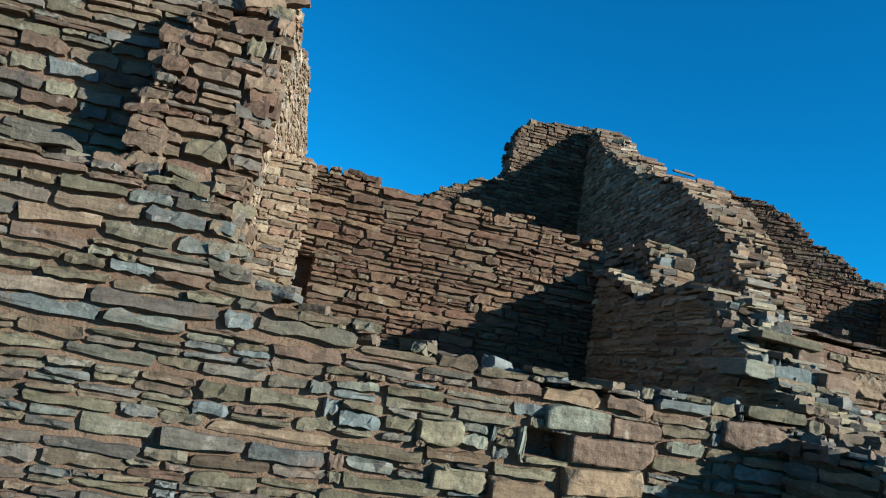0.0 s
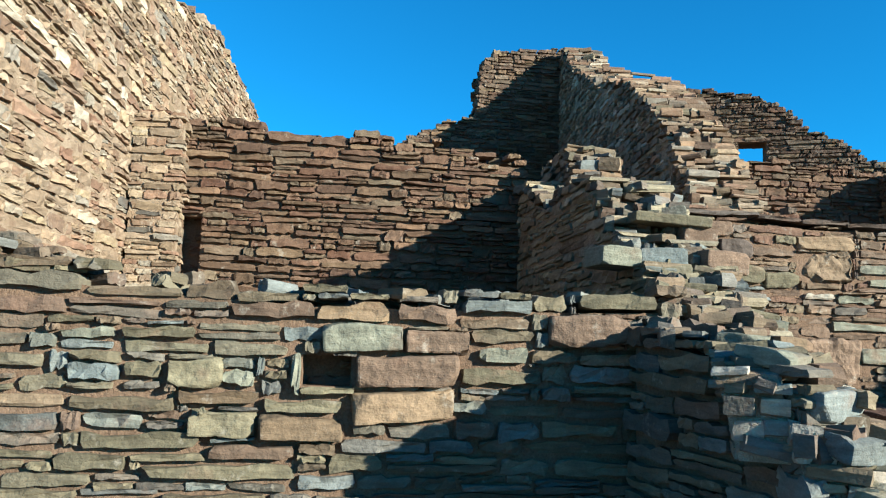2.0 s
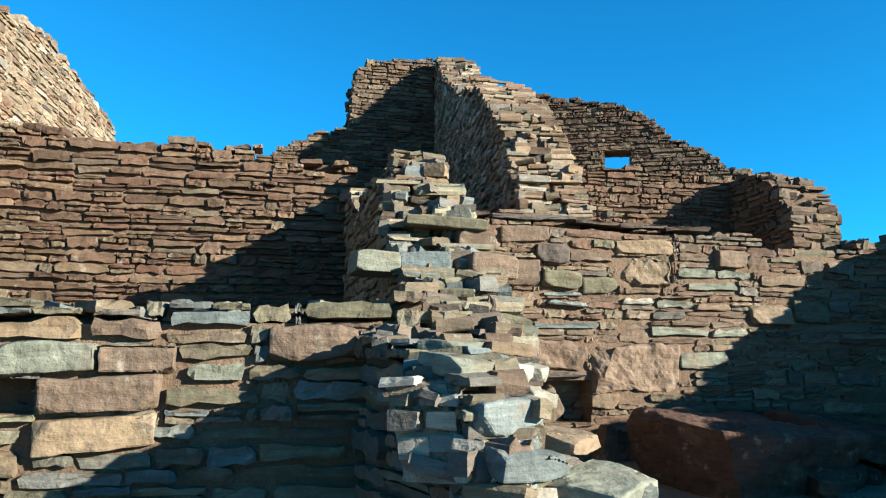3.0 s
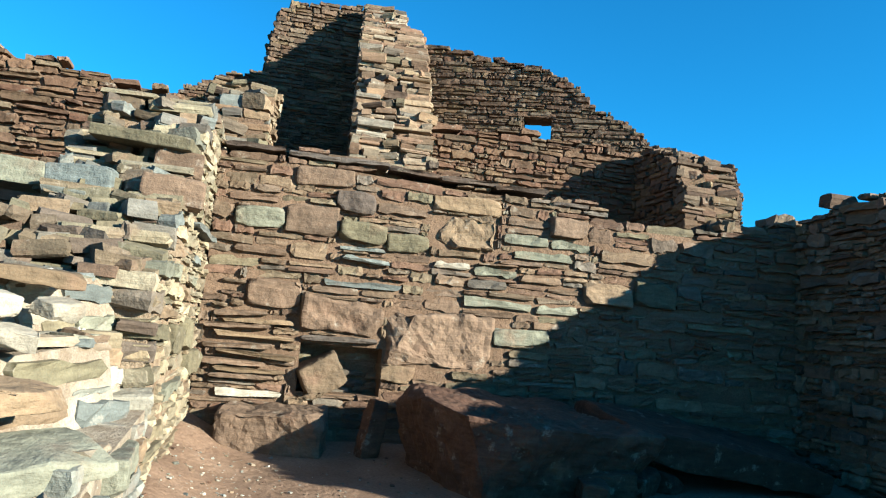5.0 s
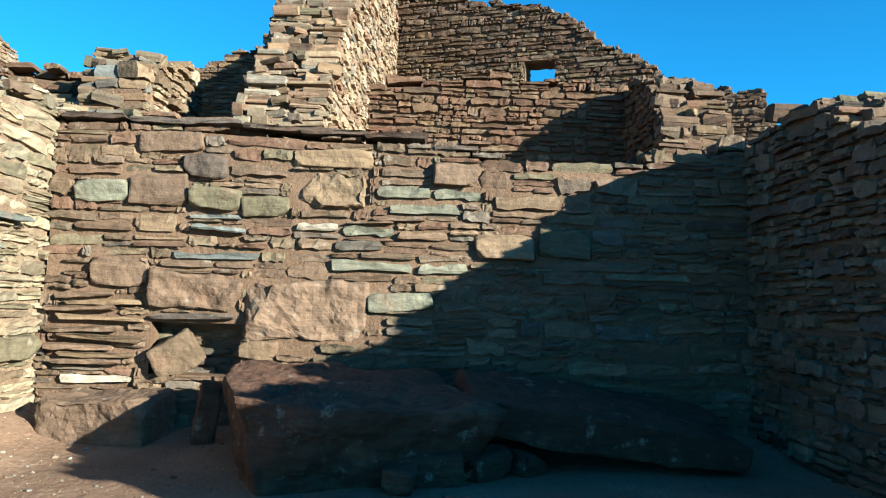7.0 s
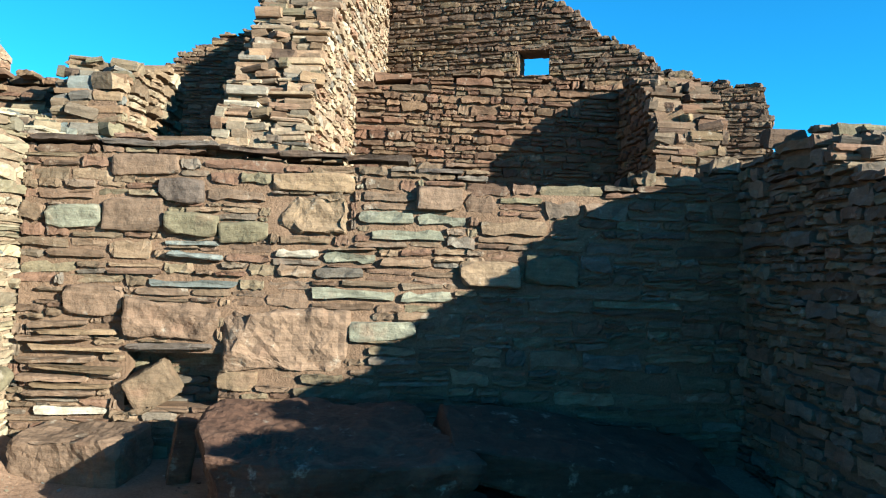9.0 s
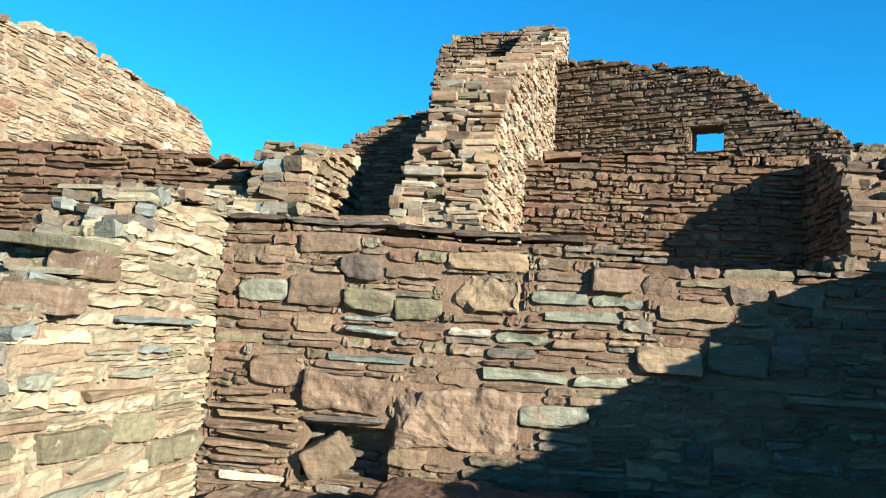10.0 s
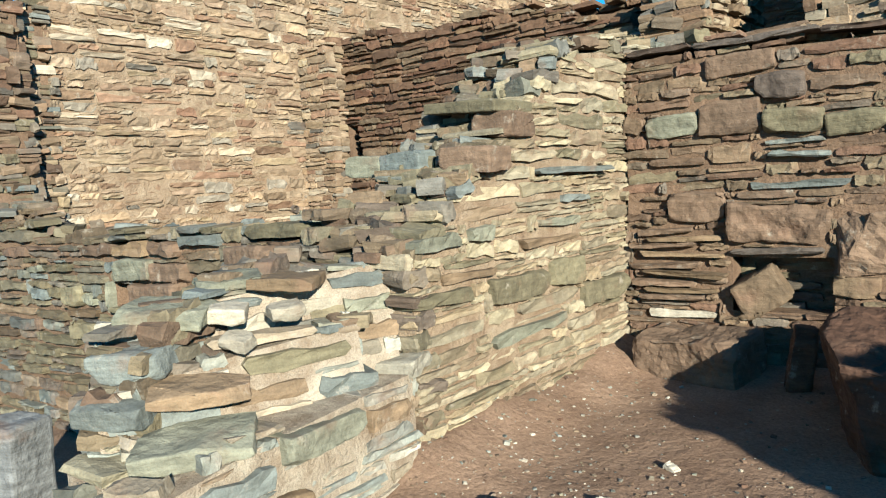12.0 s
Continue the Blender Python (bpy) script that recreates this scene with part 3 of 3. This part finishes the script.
wall("wall_east", "shaded brown rubble wall with a jagged top", (11.4, 8.75), (11.4, 3.4), 0.7,
     [(0, 2.62), (0.35, 2.68), (0.65, 2.70), (1.25, 2.62), (1.65, 2.38), (2.05, 2.24), (2.3, 2.14), (2.7, 2.0), (3.15, 1.95), (3.9, 1.96), (4.6, 1.94), (5.3, 1.88)], -0.2, MIX_RED, (11.4, 8.0, 1.5), count=200, seed=18, length=(0.14, 0.45), rubble=4, ragged=0.08, open_ends=(False, True))
wall("wall_cross_rear", "pale lit lump of the cross wall behind the retaining wall", (5.84, 9.75), (5.95, 11.6), 0.68,
     [(0, 3.1), (0.15, 3.38), (0.4, 3.52), (1.0, 3.6), (1.9, 3.6)], 1.8, MIX_SPUR, (5.5, 10.0, 2.9), count=150, seed=26, rubble=3, ragged=0.05, end_mat=MIX_OLIVE, open_ends=(True, False))
wall("buttress_west", "shaded brown stone stub running forward from the low wall", (4.30, 5.70), (4.62, 4.22), 0.36,
     [(0, 1.18), (0.6, 1.1), (1.2, 0.98), (1.54, 0.86)], -0.6, MIX_OLIVE, (4.5, 4.6, 0.8), count=140, seed=19, rubble=4, category="stone buttress", open_ends=(False, True))
wall("buttress_east", "low courses of a broken stone pier crusted with lime", (5.50, 3.98), (5.50, 5.66), 0.75,
     [(0, 0.38), (0.5, 0.46), (1.68, 0.55)], -0.3, MIX_CRUST, (5.5, 4.6, 0.2), count=120, seed=20, mortar=MORTAR_CRUST, recess=0.022, uneven=0.012, rubble=4, crown=0.03, ragged=0.04, category="stone buttress",
     length=(0.28, 0.7), band=(0.09, 0.14), open_ends=(True, False),
     features=[(0.1, 0.62, 0.22, 0.36, "b"), (0.66, 1.2, 0.3, 0.44, "g"), (1.22, 1.6, 0.28, 0.42, "t"), (0.2, 0.8, 0.02, 0.16, "t")])
wall("buttress_slope", "broken slope of blue grey slabs in lime crust", (4.95, 4.05), (5.53, 5.32), 0.3,
     [(0, 0.66), (0.7, 0.78), (1.48, 0.86)], 0.3, MIX_CRUST, (5.2, 4.6, 0.6), count=90, seed=29, mortar=MORTAR_CRUST, recess=0.015, uneven=0.014, rubble=4, crown=0.02, ragged=0.03, category="stone buttress",
     length=(0.3, 0.7), band=(0.10, 0.15), open_ends=(True, False), end_mat=MIX_OLIVE, lean=0.25,
     features=[(0.05, 0.60, 0.46, 0.60, "b"), (0.63, 1.05, 0.50, 0.62, "t"), (0.70, 1.30, 0.64, 0.77, "o"), (0.10, 0.66, 0.62, 0.70, "w"), (1.08, 1.45, 0.46, 0.60, "b")])
wall("buttress_crest", "broken pier top of pale slabs and white lime crust", (4.74, 4.22), (5.50, 5.64), 0.3,
     [(0, 0.92), (0.5, 1.02), (1.2, 1.10), (1.73, 1.17)], 0.5, MIX_CRUST, (5.0, 4.9, 0.95), count=110, seed=30, mortar=MORTAR_CRUST, recess=0.012, uneven=0.016, rubble=7, crown=0.02, ragged=0.04, category="stone buttress",
     length=(0.28, 0.62), band=(0.08, 0.13), open_ends=(True, False), end_mat=MIX_OLIVE, lean=0.25,
     features=[(0.04, 0.58, 0.80, 0.92, "b"), (0.30, 0.86, 0.94, 1.02, "b"), (0.62, 0.90, 0.80, 0.92, "w"), (0.92, 1.22, 0.86, 0.97, "w"), (0.76, 1.16, 0.70, 0.79, "w"), (1.20, 1.66, 0.98, 1.09, "b"),
               (1.26, 1.60, 0.84, 0.96, "g"), (0.90, 1.18, 0.99, 1.06, "w"), (1.2, 1.6, 0.70, 0.82, "t")])
for k, (tone, label, size, place, turn) in enumerate((
        ("g", "pale lime crusted slab lying on the broken pier", (0.44, 0.30, 0.075), (4.74, 4.62, 0.985), (10, 3, 30)),
        ("b", "blue grey block bedded in the pier's broken end", (0.36, 0.26, 0.13), (4.78, 4.40, 0.79), (6, -3, 25)),
        ("b", "blue grey slab low in the pier's broken end", (0.34, 0.26, 0.11), (4.84, 4.26, 0.60), (9, 5, 20)),
        ("t", "tan slab bedded in the pier's broken slope", (0.46, 0.28, 0.08), (5.12, 4.50, 0.66), (8, 2, 50)),
        ("g", "pale grey slab at the foot of the pier's slope", (0.52, 0.32, 0.09), (5.26, 4.36, 0.47), (10, -4, 45)),
        ("w", "white lime lump on the broken pier", (0.18, 0.14, 0.08), (4.98, 4.80, 0.965), (10, 6, 40)),
        ("w", "white lime lump on the broken pier", (0.17, 0.13, 0.07), (5.17, 5.0, 0.955), (14, -5, 70)),
        ("w", "white lime lump on the broken pier", (0.15, 0.12, 0.07), (5.11, 4.75, 0.84), (12, 8, 15)),
        ("t", "tan slab lying on the pier's top", (0.36, 0.26, 0.06), (5.02, 5.16, 1.085), (4, 3, 30)),
        ("g", "pale grey slab lying on the pier's top", (0.34, 0.26, 0.06), (4.74, 5.0, 1.09), (5, -3, 55)))):
    lump = tone == "w"
    rock("lime_lump" if lump else "slab", label, size, place, turn, 300 + k, TONE[tone], "lime lump" if lump else "stone slab", cut=0.24, rough=0.02, fine=18, group="lime lumps on the pier" if lump else "slabs on the pier")
wall("wall_spur", "broken tan spur wall rising in steps to the tower", (7.60, 9.65), (8.45, 18.55), 0.92,
     [(0, 2.85), (0.45, 3.35), (0.95, 3.98), (1.75, 4.65), (3.0, 5.42), (4.7, 5.98), (5.9, 6.55), (7.6, 7.4), (8.4, 8.1), (9.0, 8.3)], 1.9, MIX_PINK, (7.6, 10, 3.6), count=300, seed=21,
     rubble=5, ragged=0.1, open_ends=(True, False), end_mat=MIX_END, mortar=MORTAR_CREAM, recess=0.04, band=(0.07, 0.15), length=(0.14, 0.45))
wall("wall_rear", "brown rubble wall with a small square window", (8.1, 16.55), (14.4, 14.03), 0.6,
     [(0, 6.85), (1.1, 6.78), (1.7, 6.58), (2.25, 6.5), (3.05, 6.38), (3.6, 6.03), (4.05, 5.58), (4.6, 5.34), (5.17, 4.94), (5.67, 4.78), (6.63, 4.64), (6.78, 3.9)], 2.3, MIX_DARK, (10.8, 15.5, 5.3),
     count=280, seed=22, band=(0.07, 0.14), length=(0.14, 0.5), voids=[(2.62, 3.16, 4.97, 5.39)], through_voids=True)
wall("wall_terrace", "red brown rubble wall above the terrace", (7.85, 12.75), (13.0, 12.75), 0.6,
     [(0, 4.12), (1.5, 4.22), (2.6, 4.22), (3.6, 4.2), (4.3, 4.22), (5.15, 4.0)], 1.9, MIX_RUST, (9.8, 12.7, 3.6), count=260, seed=23, band=(0.08, 0.17), length=(0.13, 0.42))
wall("wall_stub", "ragged dark stub of a cross wall", (11.5, 12.75), (11.5, 11.15), 0.9,
     [(0, 4.25), (0.6, 4.12), (1.1, 3.9), (1.4, 3.6), (1.6, 3.3)], 1.9, MIX_DARK, (11.3, 11.2, 3.2), count=120, seed=24, length=(0.13, 0.38), rubble=6, ragged=0.1, open_ends=(False, True))
wall("wall_tower", "dark rubble wall rising to a jagged tower", (3.6, 18.6), (8.4, 18.6), 0.7,
     [(0, 5.6), (0.3, 5.83), (1.17, 6.3), (1.9, 6.5), (1.95, 7.4), (2.05, 7.85), (2.45, 8.16), (4.2, 8.38), (4.8, 8.25)], 1.5, MIX_DARK, (6.4, 18.6, 7), count=240, seed=25, length=(0.16, 0.5), ragged=0.03, band=(0.08, 0.15), open_ends=(True, False))
wall("wall_scar", "broken scar of a cross wall jutting from the tall wall", (-0.86, 5.93), (0.05, 5.93), 0.42,
     [(0, 2.6), (0.08, 2.95), (0.12, 3.25), (0.3, 3.5), (0.9, 3.72)], 1.6, MIX_RED, (-0.3, 5.9, 2.6), count=80, seed=27, rubble=4, ragged=0.12, open_ends=(True, True), recess=0.08,
     length=(0.15, 0.4))

# ---- fallen blocks and boulders ----
rock("boulder", "large red sandstone boulder lying against the wall", (1.68, 1.45, 0.96), (8.02, 7.58, 0.0), (6, 3, 18), 5, BOULDER, cut=0.15, rough=0.05, detail=9, foot=0.64, fine=48, pits=(-0.42, -0.36, 0.45, 0.42))
rock("boulder", "flat tilted sandstone slab on the sand in shade", (2.0, 1.05, 0.26), (9.85, 7.9, 0.23), (8, 8, 3), 9, BOULDER, cut=0.16, rough=0.04, detail=6)
rock("boulder", "squared red brown block at the foot of the wall", (0.86, 0.55, 0.52), (6.16, 8.3, 0.02), (3, -2, -10), 14, TONE["r"], cut=0.2, rough=0.05)
rock("standing_stone", "narrow upright stone beside the large boulder", (0.16, 0.16, 0.55), (6.95, 8.1, 0.15), (4, 9, 20), 21, BOULDER, "stone", cut=0.2)
rock("fallen_stone", "tan block wedged askew in the wall's base", (0.36, 0.3, 0.30), (6.55, 8.74, 0.56), (4, -32, 6), 22, TONE["t"], "stone", cut=0.15)
rock("fallen_stone", "small dark block under the tilted slab", (0.5, 0.4, 0.4), (9.15, 7.95, 0.02), (0, 5, 25), 23, BOULDER, "stone")
rock("fallen_stone", "small dark block under the tilted slab", (0.6, 0.4, 0.35), (10.3, 8.2, 0.0), (3, 0, -12), 24, BOULDER, "stone")
for k, (x, y, sx) in enumerate(((8.62, 7.15, 0.42), (8.95, 7.3, 0.34), (8.4, 6.95, 0.25), (9.25, 7.45, 0.3))):
    rock("fallen_stone", "grey angular stone lying before the boulder", (sx, sx * 0.75, sx * 0.6), (x, y, -0.02), (6, -8, 40 * k), 30 + k, BOULDER, "stone", group="stones before the boulder")
rock("slab", "grey block on the broken step of the cross wall", (0.31, 0.4, 0.15), (4.52, 6.55, 1.70), (0, 2, 4), 46, TONE["g"], "stone slab", cut=0.1, rough=0.012)
rock("slab", "grey block on the broken step of the cross wall", (0.36, 0.4, 0.15), (4.87, 6.55, 1.70), (0, -2, -3), 47, TONE["b"], "stone slab", cut=0.1, rough=0.012)
rock("slab", "brown block on the broken step of the cross wall", (0.36, 0.34, 0.16), (5.36, 6.54, 1.70), (2, 3, 7), 48, TONE["r"], "stone slab", cut=0.12, rough=0.015)
rock("slab", "red block beside a dark slot in the cross wall", (0.30, 0.40, 0.17), (5.33, 6.95, 1.93), (0, 2, 5), 49, TONE["r"], "stone slab", cut=0.1, rough=0.015)
rock("slab", "thin slab bridging a dark slot in the cross wall", (0.62, 0.45, 0.07), (5.12, 6.95, 2.065), (0, 3, -4), 50, TONE["o"], "stone slab", cut=0.08, rough=0.01)
rock("stone_block", "pale lichen mottled stone block standing before the low wall", (0.34, 0.32, 0.98), (3.20, 4.45, -0.22), (2, 4, 18), 56, LICHEN, "stone block", cut=0.3, rough=0.025)
rock("pebble", "dark stone lying on the sand", (0.13, 0.1, 0.1), (6.2, 5.4, -0.05), (0, 0, 30), 51, TONE["d"], "stone")
rock("pebble", "flat pale stone lying on the sand", (0.2, 0.08, 0.035), (6.6, 5.75, -0.06), (0, 0, 10), 52, TONE["w"], "stone")


def grit(name, label, spots, count, seed, mat):
    """Chips and pebbles strewn thinly on the ground."""
    r = random.Random(seed)
    vs, fs, base = [], [], 0
    for k in range(count):
        x0, y0, sx, sy = r.choice(spots)
        x, y = r.gauss(x0, sx), r.gauss(y0, sy)
        size = 0.006 * math.exp(r.gauss(0, 0.6))
        sv, sf = SHAPES[2][r.randrange(9)]
        m = np.array((pose(x, y, ground_height(x, y) + 0.2 * size, r.uniform(-20, 20), r.uniform(-20, 20), r.uniform(0, 360)) @ Matrix.Diagonal((size * 2, size * r.uniform(1, 2), size, 1))))
        vs.append(sv @ m[:3, :3].T + m[:3, 3])
        fs += [[q + base for q in f] for f in sf]
        base += len(sv)
    return tagged(new(name, mesh_of(np.concatenate(vs), fs, name, mat)), label, "gravel", kind="stuff")


grit("gravel", "pale stone chips strewn on the sand", [(5.75, 7.2, 0.25, 0.8), (5.8, 6.0, 0.3, 0.7), (6.6, 6.2, 0.6, 0.7), (6.2, 5.0, 0.6, 0.6)], 900, 61, MIX_CRUST)
grit("gravel", "reddish stone chips strewn on the sand", [(6.6, 6.0, 1.0, 1.2), (8.0, 5.5, 1.5, 1.2)], 900, 62, MIX_RED)


# ---- fittings ----
def ring(name, label, place, turn, outer, inner, length, mat):
    """A short open pipe end."""
    bm = bmesh.new()
    rows = [[bm.verts.new((rad * math.cos(a * math.tau / 20), rad * math.sin(a * math.tau / 20), z)) for a in range(20)] for rad, z in ((outer, 0), (outer, length), (inner, length), (inner, 0))]
    for p, q in zip(rows, rows[1:] + rows[:1]):
        for k in range(20):
            bm.faces.new((p[k], p[(k + 1) % 20], q[(k + 1) % 20], q[k]))
    me = bpy.data.meshes.new(name)
    bm.to_mesh(me)
    bm.free()
    me.materials.append(mat)
    ob = new(name, me)
    ob.matrix_world = pose(*place, *turn)
    return tagged(ob, label, "drain pipe")


ring("drain_pipe", "small grey drain pipe end in the tall wall", (-0.14, 9.86, 1.32), (0, 90, 0), 0.055, 0.045, 0.16, TONE["d"])
rock("slab", "pale slab standing at the foot of the tall wall", (0.3, 0.16, 0.2), (0.12, 10.0, 1.18), (0, 12, 60), 55, TONE["g"], "stone slab", cut=0.2, rough=0.015)


def beam(name, label, size, place, mat, category):
    """A hewn timber with worn arrises and slight twist along its length."""
    bm = bmesh.new()
    r = random.Random(77)
    rings = []
    for i in range(9):
        x = (i / 8 - 0.5) * size[0]
        rings.append([bm.verts.new((x, sy * size[1] / 2 * r.uniform(0.9, 1.0), sz * size[2] / 2 * r.uniform(0.85, 1.0))) for sy, sz in ((-1, -0.7), (-0.8, -1), (0.8, -1), (1, -0.7), (1, 0.7), (0.8, 1), (-0.8, 1), (-1, 0.7))])
    for p, q in zip(rings, rings[1:]):
        for k in range(8):
            bm.faces.new((p[k], p[(k + 1) % 8], q[(k + 1) % 8], q[k]))
    bm.faces.new(rings[0][::-1])
    bm.faces.new(rings[-1])
    bmesh.ops.recalc_face_normals(bm, faces=bm.faces[:])
    me = bpy.data.meshes.new(name)
    bm.to_mesh(me)
    bm.free()
    me.materials.append(mat)
    ob = new(name, me)
    ob.matrix_world = pose(*place)
    return tagged(ob, label, category)


WOOD = stone("weathered_lintel_wood", [(0.10, 0.06, 0.04), (0.13, 0.08, 0.05)], relief=0.9)
beam("lintel", "weathered brown timber lintel over the small window", (0.98, 0.5, 0.10), (10.74, 15.76, 5.44, 0, 0, -21.8), WOOD, "lintel")
